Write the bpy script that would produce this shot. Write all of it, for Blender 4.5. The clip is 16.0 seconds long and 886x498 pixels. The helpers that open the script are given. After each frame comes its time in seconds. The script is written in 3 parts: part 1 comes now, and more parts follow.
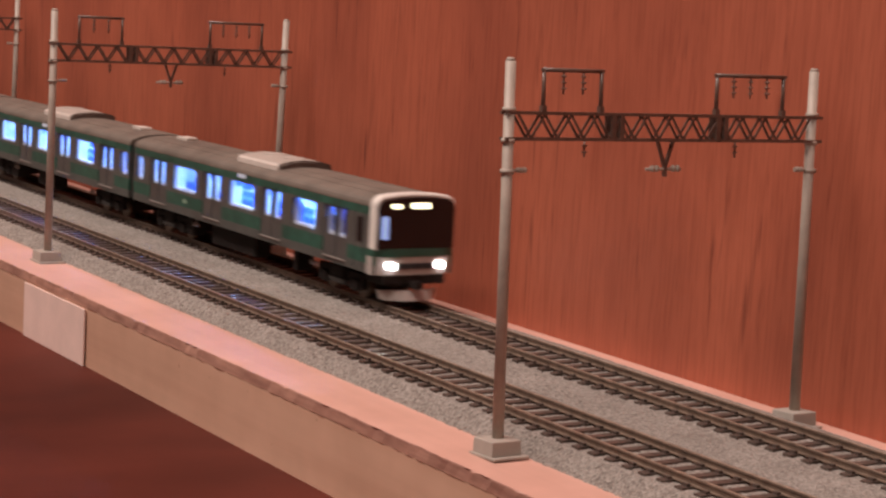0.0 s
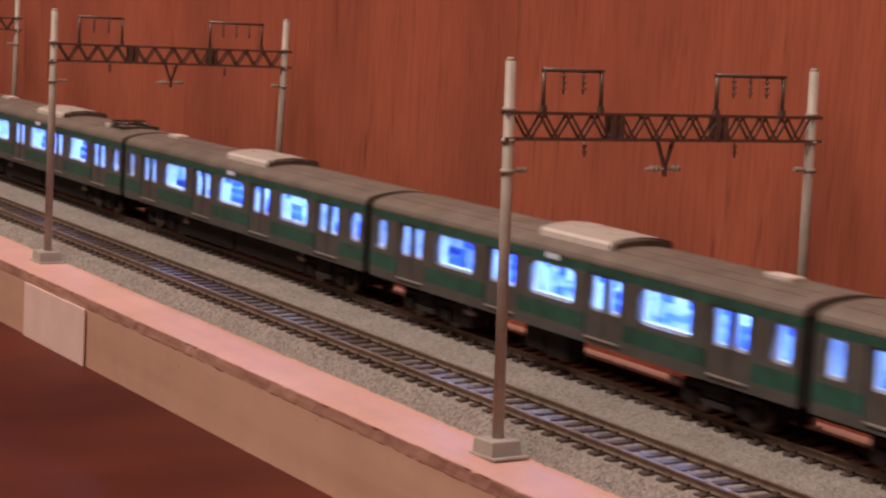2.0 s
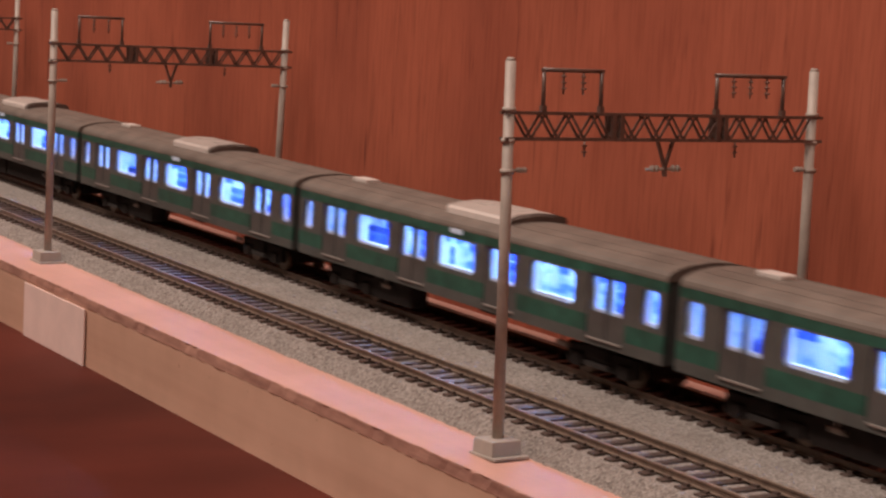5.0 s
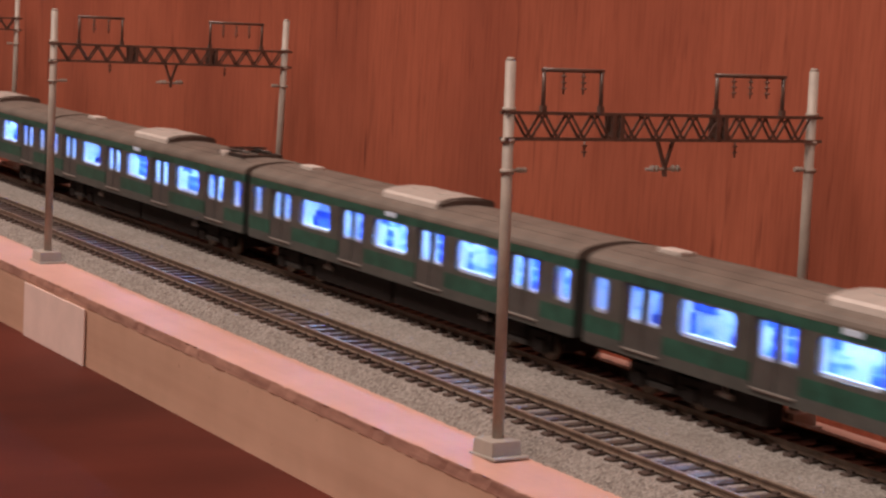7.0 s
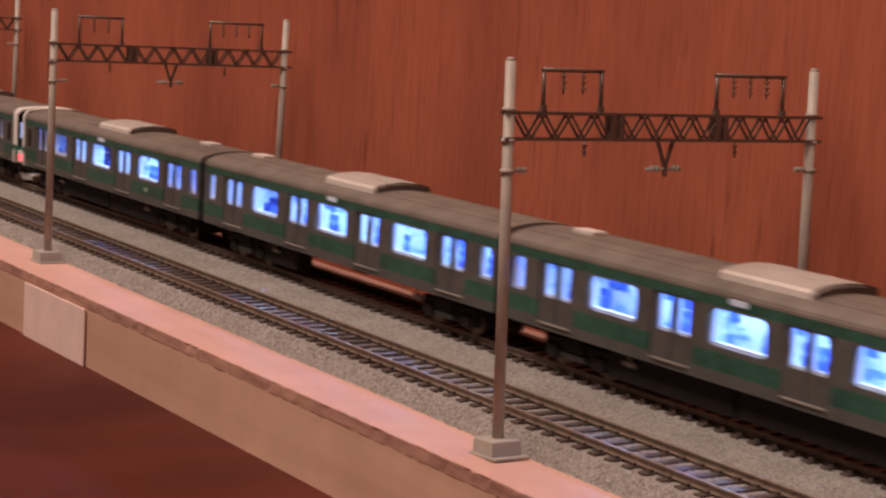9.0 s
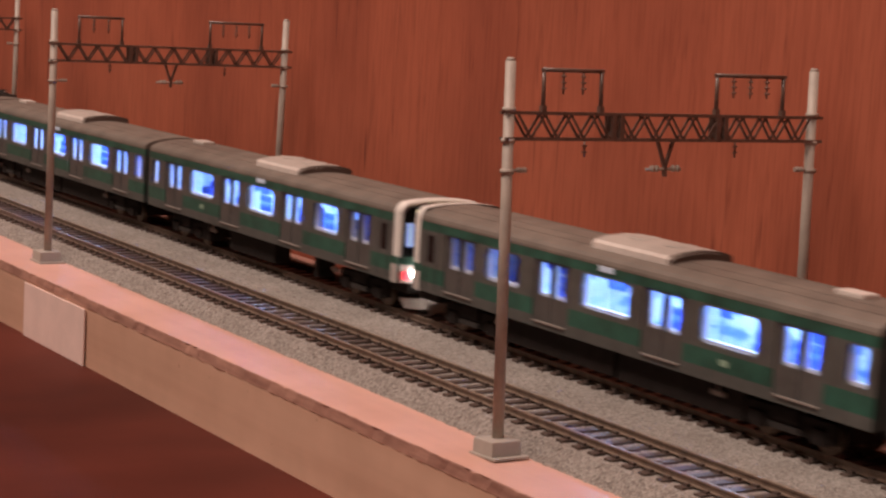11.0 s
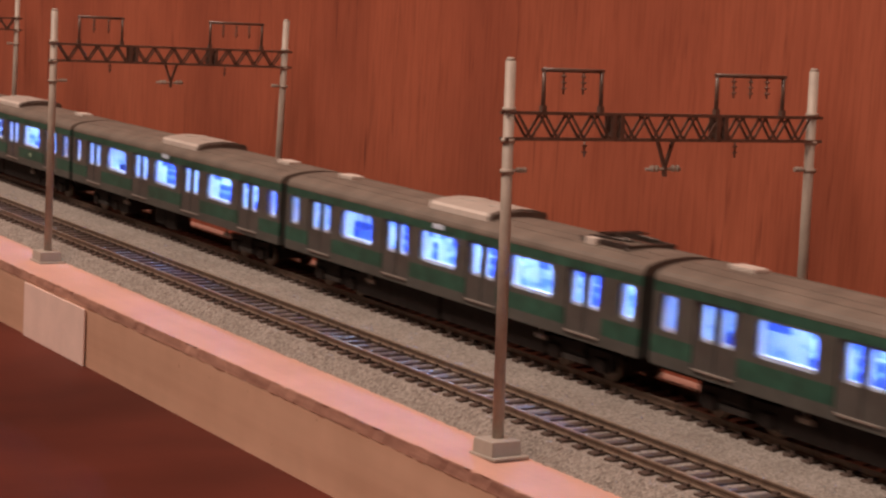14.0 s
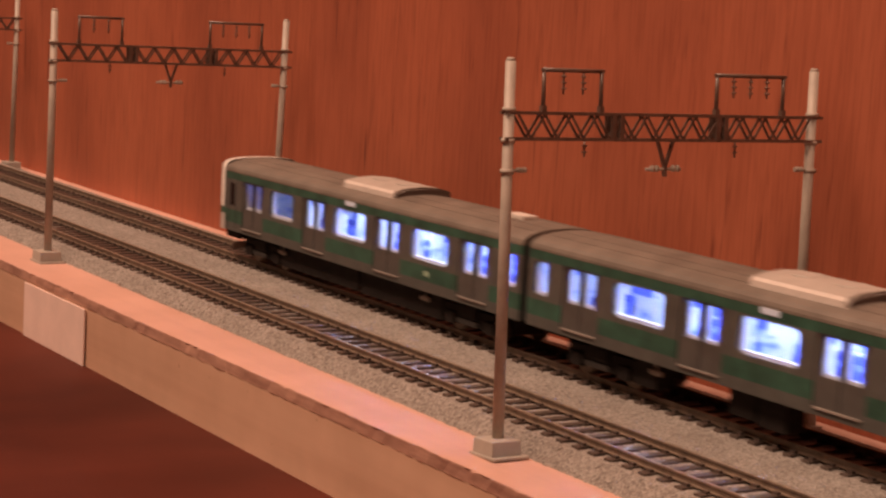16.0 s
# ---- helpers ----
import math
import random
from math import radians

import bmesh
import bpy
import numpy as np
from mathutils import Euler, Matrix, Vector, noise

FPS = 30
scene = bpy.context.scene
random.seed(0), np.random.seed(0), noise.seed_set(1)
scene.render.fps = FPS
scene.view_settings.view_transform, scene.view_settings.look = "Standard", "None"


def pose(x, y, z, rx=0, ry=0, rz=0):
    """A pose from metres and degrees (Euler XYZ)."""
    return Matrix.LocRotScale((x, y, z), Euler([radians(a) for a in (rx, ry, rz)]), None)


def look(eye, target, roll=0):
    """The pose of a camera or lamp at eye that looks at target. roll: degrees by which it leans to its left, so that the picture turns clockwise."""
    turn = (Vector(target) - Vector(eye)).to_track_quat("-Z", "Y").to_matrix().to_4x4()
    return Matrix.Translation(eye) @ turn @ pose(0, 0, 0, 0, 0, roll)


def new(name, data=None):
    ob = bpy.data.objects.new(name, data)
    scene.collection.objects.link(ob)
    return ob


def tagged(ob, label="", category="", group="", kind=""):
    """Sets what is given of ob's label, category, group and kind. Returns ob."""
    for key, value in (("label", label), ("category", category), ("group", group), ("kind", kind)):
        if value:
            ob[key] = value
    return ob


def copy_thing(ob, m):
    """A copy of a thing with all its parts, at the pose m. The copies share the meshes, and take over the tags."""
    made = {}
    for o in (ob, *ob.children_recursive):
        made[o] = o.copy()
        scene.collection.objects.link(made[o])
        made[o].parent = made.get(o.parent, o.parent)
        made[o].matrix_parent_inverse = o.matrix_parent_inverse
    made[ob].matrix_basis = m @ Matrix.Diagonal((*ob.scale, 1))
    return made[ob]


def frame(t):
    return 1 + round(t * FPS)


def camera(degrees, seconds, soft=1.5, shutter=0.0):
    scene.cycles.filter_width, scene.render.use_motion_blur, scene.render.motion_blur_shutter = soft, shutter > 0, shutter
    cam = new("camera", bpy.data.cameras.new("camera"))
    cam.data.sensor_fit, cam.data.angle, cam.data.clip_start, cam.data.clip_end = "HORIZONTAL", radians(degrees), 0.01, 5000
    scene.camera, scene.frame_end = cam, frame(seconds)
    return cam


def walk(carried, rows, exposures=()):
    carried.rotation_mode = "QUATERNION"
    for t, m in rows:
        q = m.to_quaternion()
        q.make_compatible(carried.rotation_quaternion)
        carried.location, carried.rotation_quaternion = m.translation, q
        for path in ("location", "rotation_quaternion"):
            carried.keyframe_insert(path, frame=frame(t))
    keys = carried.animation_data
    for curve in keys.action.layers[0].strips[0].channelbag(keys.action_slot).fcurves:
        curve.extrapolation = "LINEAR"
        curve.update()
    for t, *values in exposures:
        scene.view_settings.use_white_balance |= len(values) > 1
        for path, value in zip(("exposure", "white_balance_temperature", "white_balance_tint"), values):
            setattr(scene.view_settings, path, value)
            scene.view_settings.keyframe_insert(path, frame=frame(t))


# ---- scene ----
# A model railway in 1:150 on a plywood shelf before a wood-panelled wall. x runs along the
# track towards the camera's side, y from the shelf's front edge to the wall, z = 0 at the rail heads.
MM = 0.001
EYE = Vector((0.23267, -0.17504, 0.06616))
YAW, PITCH = radians(57.522), radians(-7.836)
AIM = Vector((-math.sin(YAW) * math.cos(PITCH), math.cos(YAW) * math.cos(PITCH), math.sin(PITCH)))
VIEW = look(EYE, EYE + AIM, 3.313)
cam = camera(26.815, 16.0, soft=2.4, shutter=0.5)
walk(cam, [(0.0, VIEW), (16.0, VIEW)],
     exposures=[(0.0, 0.18, 5900, 10), (0.5, 0.12, 6000, 10), (1.0, 0.03, 6100, 11), (3.0, -0.03, 6050, 10), (4.0, -0.04, 6050, 11), (7.0, 0.0, 5950, 10), (8.5, -0.02, 5950, 10), (9.0, -0.03, 6250, 13),
                (11.5, -0.02, 6250, 14), (13.0, -0.05, 6500, 15), (14.0, -0.05, 6550, 14), (14.5, -0.04, 6900, 16), (15.0, 0.02, 8050, 25), (16.0, 0.02, 8550, 29)])

# ---------------------------------------------------------------- light
world = bpy.data.worlds.new("room_air")
world.use_nodes = True
world.node_tree.nodes["Background"].inputs[0].default_value = (1.0, 0.8, 0.65, 1)
world.node_tree.nodes["Background"].inputs[1].default_value = 0.1
scene.world = world


def area_lamp(name, place, target, size, power, colour):
    data = bpy.data.lights.new(name, "AREA")
    data.shape, data.size, data.size_y, data.energy, data.color = "RECTANGLE", size, 0.5, power, colour
    ob = new(name, data)
    ob.matrix_world = look(place, target)
    return ob


area_lamp("ceiling_lamp_light", (-0.12, -0.68, 1.38), (-0.1, 0.0, 0.0), 1.7, 33, (1.0, 0.775, 0.64))

# ---------------------------------------------------------------- materials


def material(name, colour, rough=0.5, metal=0.0, spec=0.5):
    m = bpy.data.materials.new(name)
    m.use_nodes = True
    b = m.node_tree.nodes["Principled BSDF"]
    b.inputs["Base Color"].default_value = (*colour, 1)
    b.inputs["Roughness"].default_value = rough
    b.inputs["Metallic"].default_value = metal
    b.inputs["Specular IOR Level"].default_value = spec
    return m


def node(m, kind, **values):
    n = m.node_tree.nodes.new(kind)
    for key, value in values.items():
        n.inputs[key.replace("_", " ")].default_value = value
    return n


def coords(m, scale, turn=(0, 0, 0)):
    tc = m.node_tree.nodes.new("ShaderNodeTexCoord")
    mp = m.node_tree.nodes.new("ShaderNodeMapping")
    mp.inputs["Scale"].default_value = scale
    mp.inputs["Rotation"].default_value = turn
    m.node_tree.links.new(tc.outputs["Object"], mp.inputs[0])
    return mp.outputs[0]


def ramp(m, fac, stops):
    r = m.node_tree.nodes.new("ShaderNodeValToRGB")
    while len(r.color_ramp.elements) < len(stops):
        r.color_ramp.elements.new(0.5)
    for e, (place, c) in zip(r.color_ramp.elements, stops):
        e.position, e.color = place, (*c, 1)
    m.node_tree.links.new(fac, r.inputs[0])
    return r.outputs[0]


def blend(m, a, b, fac, mode="MULTIPLY"):
    x = m.node_tree.nodes.new("ShaderNodeMix")
    x.data_type, x.blend_type = "RGBA", mode
    x.inputs[0].default_value = fac
    m.node_tree.links.new(a, x.inputs[6])
    m.node_tree.links.new(b, x.inputs[7])
    return x.outputs[2]


def colour_in(m, out):
    m.node_tree.links.new(out, m.node_tree.nodes["Principled BSDF"].inputs["Base Color"])


def relief(m, height, strength, distance):
    b = node(m, "ShaderNodeBump", Strength=strength, Distance=distance)
    m.node_tree.links.new(height, b.inputs["Height"])
    m.node_tree.links.new(b.outputs[0], m.node_tree.nodes["Principled BSDF"].inputs["Normal"])


def noise_tex(m, vec, scale, detail=4.0, rough=0.55):
    n = node(m, "ShaderNodeTexNoise", Scale=scale, Detail=detail, Roughness=rough)
    m.node_tree.links.new(vec, n.inputs["Vector"])
    return n.outputs["Fac"]


def mottled(name, colour, rough=0.5, metal=0.0, scale=900.0, depth=0.18, fine=4000.0, bump=0.0):
    """Paint or plastic with broad wear and a fine grain."""
    m = material(name, colour, rough, metal)
    v = coords(m, (1, 1, 1))
    lo = tuple(c * (1 - depth) for c in colour)
    hi = tuple(min(1, c * (1 + depth)) for c in colour)
    a = ramp(m, noise_tex(m, v, scale), [(0.3, lo), (0.7, hi)])
    f = noise_tex(m, v, fine, 2.0)
    b = ramp(m, f, [(0.3, (1 - depth,) * 3), (0.7, (1, 1, 1))])
    colour_in(m, blend(m, a, b, 0.6))
    if bump:
        relief(m, f, bump, 0.0001)
    return m


def wood_panel():
    m = material("red_lauan_panel", (0.3, 0.07, 0.035), 0.58)
    # broad figure, faint pores, a few long dark checks, all drawn out upright
    wide = noise_tex(m, coords(m, (22, 22, 4)), 1.0, 6.0, 0.62)
    pores = noise_tex(m, coords(m, (1300, 1300, 75)), 1.0, 3.0, 0.6)
    flecks = noise_tex(m, coords(m, (260, 260, 26)), 1.0, 4.0, 0.7)
    checks = noise_tex(m, coords(m, (170, 170, 14)), 1.0, 3.0, 0.6)
    cloud = noise_tex(m, coords(m, (45, 45, 24)), 1.0, 4.0, 0.6)
    base = ramp(m, wide, [(0.25, (0.35, 0.09, 0.048)), (0.5, (0.435, 0.117, 0.06)), (0.78, (0.52, 0.15, 0.078))])
    p = ramp(m, pores, [(0.34, (0.8, 0.75, 0.72)), (0.56, (1, 1, 1))])
    f = ramp(m, flecks, [(0.28, (0.45, 0.38, 0.37)), (0.4, (1, 1, 1))])
    k = ramp(m, checks, [(0.28, (0.36, 0.3, 0.3)), (0.35, (1, 1, 1))])
    c = ramp(m, cloud, [(0.3, (0.76, 0.74, 0.74)), (0.7, (1, 1, 1))])
    colour_in(m, blend(m, blend(m, blend(m, blend(m, base, p, 0.8), f, 0.65), k, 0.75), c, 0.8))
    relief(m, pores, 0.25, 0.0002)
    return m


def plain_wood(name, dark, light, along=(4, 120, 120), rough=0.6):
    m = material(name, light, rough)
    g = noise_tex(m, coords(m, along), 1.0, 5.0)
    s = noise_tex(m, coords(m, (60, 60, 60)), 1.0, 3.0)
    spots = noise_tex(m, coords(m, (420, 420, 420)), 1.0, 2.0)
    a = ramp(m, g, [(0.3, dark), (0.7, light)])
    b = ramp(m, s, [(0.3, (0.82, 0.8, 0.78)), (0.7, (1, 1, 1))])
    c = ramp(m, spots, [(0.19, (0.5, 0.4, 0.34)), (0.26, (1, 1, 1))])
    colour_in(m, blend(m, blend(m, a, b, 0.8), c, 0.8))
    relief(m, g, 0.2, 0.0002)
    return m


def ballast_material():
    m = material("grey_ballast_grit", (0.36, 0.33, 0.3), 0.9)
    v = coords(m, (1, 1, 1))
    cell = node(m, "ShaderNodeTexVoronoi", Scale=2300.0)
    m.node_tree.links.new(v, cell.inputs["Vector"])
    bw = m.node_tree.nodes.new("ShaderNodeRGBToBW")
    m.node_tree.links.new(cell.outputs["Color"], bw.inputs[0])
    a = ramp(m, bw.outputs[0], [(0.12, (0.19, 0.168, 0.148)), (0.45, (0.265, 0.238, 0.21)), (0.85, (0.35, 0.322, 0.288))])
    b = ramp(m, noise_tex(m, v, 90.0), [(0.3, (0.8, 0.79, 0.78)), (0.7, (1, 1, 1))])
    colour_in(m, blend(m, a, b, 0.9))
    relief(m, cell.outputs["Distance"], 0.6, 0.0003)
    return m


def lit_liner():
    """Moulded interior: white trim and blue fittings in uneven patches."""
    m = material("blue_and_white_interior", (0.8, 0.86, 0.95), 0.45)
    a = noise_tex(m, coords(m, (150, 150, 420)), 1.0, 2.0, 0.6)
    b = noise_tex(m, coords(m, (900, 900, 900)), 1.0, 2.0)
    c = ramp(m, a, [(0.33, (0.2, 0.36, 0.85)), (0.43, (0.6, 0.74, 0.95)), (0.52, (0.92, 0.95, 1.0))])
    d = ramp(m, b, [(0.35, (0.75, 0.8, 0.95)), (0.6, (1, 1, 1))])
    colour_in(m, blend(m, c, d, 0.7))
    return m


def glow(name, colour, strength):
    m = material(name, colour, 0.4)
    b = m.node_tree.nodes["Principled BSDF"]
    b.inputs["Emission Color"].default_value = (*colour, 1)
    b.inputs["Emission Strength"].default_value = strength
    return m


def glass_material(name, tint, clear):
    """A thin clear pane: mostly see-through, with a gloss."""
    m = bpy.data.materials.new(name)
    m.use_nodes = True
    n = m.node_tree.nodes
    n.remove(n["Principled BSDF"])
    t = n.new("ShaderNodeBsdfTransparent")
    t.inputs[0].default_value = (*tint, 1)
    g = n.new("ShaderNodeBsdfGlossy")
    g.inputs["Roughness"].default_value = 0.08
    x = n.new("ShaderNodeMixShader")
    x.inputs[0].default_value = clear
    m.node_tree.links.new(t.outputs[0], x.inputs[1])
    m.node_tree.links.new(g.outputs[0], x.inputs[2])
    m.node_tree.links.new(x.outputs[0], n["Material Output"].inputs[0])
    return m


M_WALL = wood_panel()
M_DECK = plain_wood("pale_plywood_top", (0.63, 0.375, 0.3), (0.74, 0.45, 0.365), rough=0.46)
M_EDGE = plain_wood("plywood_cut_edge", (0.34, 0.165, 0.12), (0.6, 0.33, 0.24), (90, 400, 700), 0.85)
M_FACE = plain_wood("pale_wood_fascia", (0.6, 0.36, 0.245), (0.72, 0.455, 0.32), (5, 90, 160))
M_WHITE_PLATE = mottled("off_white_card", (0.84, 0.63, 0.55), 0.7, 0, 120, 0.06, 1500)
M_TABLE = plain_wood("dark_red_tabletop", (0.045, 0.011, 0.008), (0.13, 0.03, 0.019), (14, 5, 14), 0.62)
M_TABLE.node_tree.nodes["Principled BSDF"].inputs["Specular IOR Level"].default_value = 0.12
M_BALLAST = ballast_material()
M_RAIL = mottled("weathered_rail", (0.21, 0.15, 0.11), 0.5, 0.25, 500, 0.25, 3000)
M_RAIL_HEAD = mottled("worn_bright_rail_head", (0.32, 0.25, 0.19), 0.4, 0.4, 500, 0.25, 3000)
M_SLEEPER = mottled("dark_brown_plastic_sleeper", (0.095, 0.07, 0.058), 0.38, 0, 700, 0.3, 5000)
M_POLE = mottled("grey_plastic_pole", (0.42, 0.36, 0.3), 0.5, 0, 300, 0.12, 4000)
M_TRUSS = mottled("dark_brown_plastic_truss", (0.14, 0.09, 0.07), 0.3, 0, 500, 0.25, 4000)
M_INSULATOR = mottled("glossy_brown_insulator", (0.3, 0.2, 0.16), 0.25, 0, 500, 0.2, 4000)
M_BLOCK = mottled("grey_plastic_footing", (0.38, 0.345, 0.3), 0.55, 0, 300, 0.08, 3000, 0.2)
M_SIDE = mottled("grey_silver_car_side", (0.13, 0.134, 0.122), 0.36, 0.35, 220, 0.16, 5000)
M_DOOR = mottled("grey_silver_door", (0.125, 0.122, 0.113), 0.36, 0.35, 220, 0.16, 5000)
M_GREEN = mottled("teal_green_stripe", (0.028, 0.1, 0.07), 0.4, 0, 240, 0.32, 5000)
M_ROOF = mottled("brown_grey_roof", (0.172, 0.142, 0.115), 0.6, 0, 130, 0.22, 5000)
M_AC = mottled("grey_roof_unit_top", (0.42, 0.37, 0.325), 0.55, 0, 200, 0.08, 5000)
M_UNIT_END = mottled("dark_brown_unit_end", (0.1, 0.07, 0.055), 0.6, 0, 400, 0.2, 5000)
M_VENT_AND_LIT_SIDE = mottled("pale_vent_and_lit_unit_side", (0.62, 0.55, 0.49), 0.55, 0, 400, 0.08, 5000)
M_STEP = mottled("dull_metal_step", (0.4, 0.35, 0.31), 0.4, 0.4, 300, 0.15, 5000)
M_UNDER = mottled("black_underframe", (0.027, 0.021, 0.019), 0.7, 0, 400, 0.3, 5000)
M_UNDER.node_tree.nodes["Principled BSDF"].inputs["Specular IOR Level"].default_value = 0.15
M_SHOE = mottled("worn_grey_bogie_cover", (0.035, 0.03, 0.027), 0.5, 0, 400, 0.2, 5000)
M_GANGWAY_AND_SHADE = mottled("dark_gangway_and_door_shade", (0.03, 0.032, 0.034), 0.6, 0, 400, 0.2, 5000)
M_WHITE = mottled("cream_white_cab_mask", (0.78, 0.74, 0.68), 0.35, 0, 200, 0.05, 5000)
M_FRONT = mottled("silver_grey_cab_front", (0.5, 0.45, 0.41), 0.4, 0.1, 200, 0.1, 5000)
M_TRIM = mottled("white_inner_trim", (0.86, 0.89, 0.93), 0.45, 0, 300, 0.06, 2500)
M_MARK = mottled("pale_green_mark", (0.3, 0.42, 0.3), 0.5, 0, 300, 0.1, 5000)
M_BLACK = material("glossy_black_cab_window", (0.012, 0.01, 0.01), 0.12)
M_LINER = lit_liner()
M_FLOOR = mottled("blue_grey_floor", (0.12, 0.16, 0.3), 0.5, 0, 300, 0.25, 2500)
M_SEAT = mottled("blue_seat_plastic", (0.1, 0.2, 0.75), 0.5, 0, 300, 0.25, 2500)
M_PANTO = mottled("dark_pantograph_metal", (0.1, 0.085, 0.075), 0.4, 0.6, 500, 0.2, 5000)
M_GLASS = glass_material("clear_window_pane", (0.9, 0.94, 1.0), 0.08)
M_STRIP = glow("cool_white_light_strip", (0.5, 0.72, 1.0), 25.0)
M_HEAD = glow("white_headlight", (1.0, 0.96, 0.9), 20.0)
M_GLOW_PANE = glow("pane_glow_for_saloon_light", (0.42, 0.58, 1.0), 0.42)
M_SIDE_SIGN = glow("cool_lit_side_sign", (0.5, 0.56, 0.64), 0.15)
M_SIGN = glow("warm_lit_sign", (1.0, 0.88, 0.5), 3.2)
M_TAIL = glow("red_tail_lamp", (1.0, 0.06, 0.08), 1.5)
M_ROOM = mottled("plain_room_plaster", (0.4, 0.32, 0.26), 0.9, 0, 3, 0.06, 60)

# ---------------------------------------------------------------- mesh helpers (millimetres)


def box(bm, x0, x1, y0, y1, z0, z1, mat=0):
    vs = [bm.verts.new((x, y, z)) for z in (z0, z1) for y in (y0, y1) for x in (x0, x1)]
    for f in ((0, 2, 3, 1), (4, 5, 7, 6), (0, 1, 5, 4), (2, 6, 7, 3), (0, 4, 6, 2), (1, 3, 7, 5)):
        bm.faces.new([vs[i] for i in f]).material_index = mat
    return vs


def bevelled(bm, x0, x1, y0, y1, z0, z1, r, mat=0, segments=2):
    b = bmesh.new()
    box(b, x0, x1, y0, y1, z0, z1, mat)
    bmesh.ops.bevel(b, geom=b.edges[:], offset=r, segments=segments, affect="EDGES", profile=0.6)
    merge(bm, b)


def merge(bm, other):
    data = bpy.data.meshes.new("scratch")
    other.to_mesh(data)
    other.free()
    bm.from_mesh(data)
    bpy.data.meshes.remove(data)


def rod(bm, a, b, r0, r1=None, sides=10, mat=0):
    """A round bar from a to b."""
    a, b = Vector(a), Vector(b)
    r1 = r0 if r1 is None else r1
    q = (b - a).to_track_quat("Z", "Y")
    rings = []
    for p, r in ((a, r0), (b, r1)):
        rings.append([bm.verts.new(p + q @ Vector((r * math.cos(2 * math.pi * i / sides), r * math.sin(2 * math.pi * i / sides), 0)))
                      for i in range(sides)])
    for i in range(sides):
        j = (i + 1) % sides
        f = bm.faces.new((rings[0][i], rings[0][j], rings[1][j], rings[1][i]))
        f.material_index, f.smooth = mat, sides > 6
    bm.faces.new(rings[0][::-1]).material_index = mat
    bm.faces.new(rings[1]).material_index = mat


def bar(bm, a, b, w, h, mat=0):
    """A square bar from a to b, w across and h deep."""
    a, b = Vector(a), Vector(b)
    q = (b - a).to_track_quat("Z", "Y")
    vs = [bm.verts.new(p + q @ Vector((sx * w / 2, sy * h / 2, 0))) for p in (a, b) for sy in (-1, 1) for sx in (-1, 1)]
    for f in ((0, 2, 3, 1), (4, 5, 7, 6), (0, 1, 5, 4), (2, 6, 7, 3), (0, 4, 6, 2), (1, 3, 7, 5)):
        bm.faces.new([vs[i] for i in f]).material_index = mat


def prism(bm, outline, x0, x1, mat=0, smooth=False):
    """An outline of (y, z) drawn out along x."""
    ends = [[bm.verts.new((x, y, z)) for y, z in outline] for x in (x0, x1)]
    n = len(outline)
    for i in range(n):
        j = (i + 1) % n
        f = bm.faces.new((ends[0][i], ends[0][j], ends[1][j], ends[1][i]))
        f.material_index, f.smooth = mat, smooth
    bm.faces.new(ends[0][::-1]).material_index = mat
    bm.faces.new(ends[1]).material_index = mat


def part(name, bm, mats, parent=None, label=""):
    """Link a bmesh in millimetres as one mesh object under a thing or a part."""
    bmesh.ops.recalc_face_normals(bm, faces=bm.faces[:])
    bm.transform(Matrix.Scale(MM, 4))
    data = bpy.data.meshes.new(name)
    bm.to_mesh(data)
    bm.free()
    for m in (mats if isinstance(mats, (list, tuple)) else [mats]):
        data.materials.append(m)
    ob = new(name, data)
    ob.parent = parent
    if label:
        tagged(ob, label)
    return ob


def again(ob, parent, m=None):
    """Another part on the mesh of ob."""
    o = new(ob.name.split(".")[0], ob.data)
    o.parent = parent
    o.matrix_basis = m if m else ob.matrix_basis.copy()
    if "label" in ob:
        o["label"] = ob["label"]
    return o


def thing(name, label, category, group="", kind=""):
    return tagged(new(name), label, category, group, kind)


def setting(name, bm, mats, label, category):
    return tagged(part(name, bm, mats), label, category, kind="structure")


# ---------------------------------------------------------------- the setting
X0, X1 = -2400.0, 2200.0          # the shelf's ends
ZB = -4.5                         # top of the plywood deck
WALL_Y = 53.3
TRACK2 = 29.2                     # centre of the track by the wall
TABLE_Z = -19.7


SLANT = 0.0063                    # the front edge runs a little askew to the track


def front_y(x):
    return -23.74 + SLANT * x


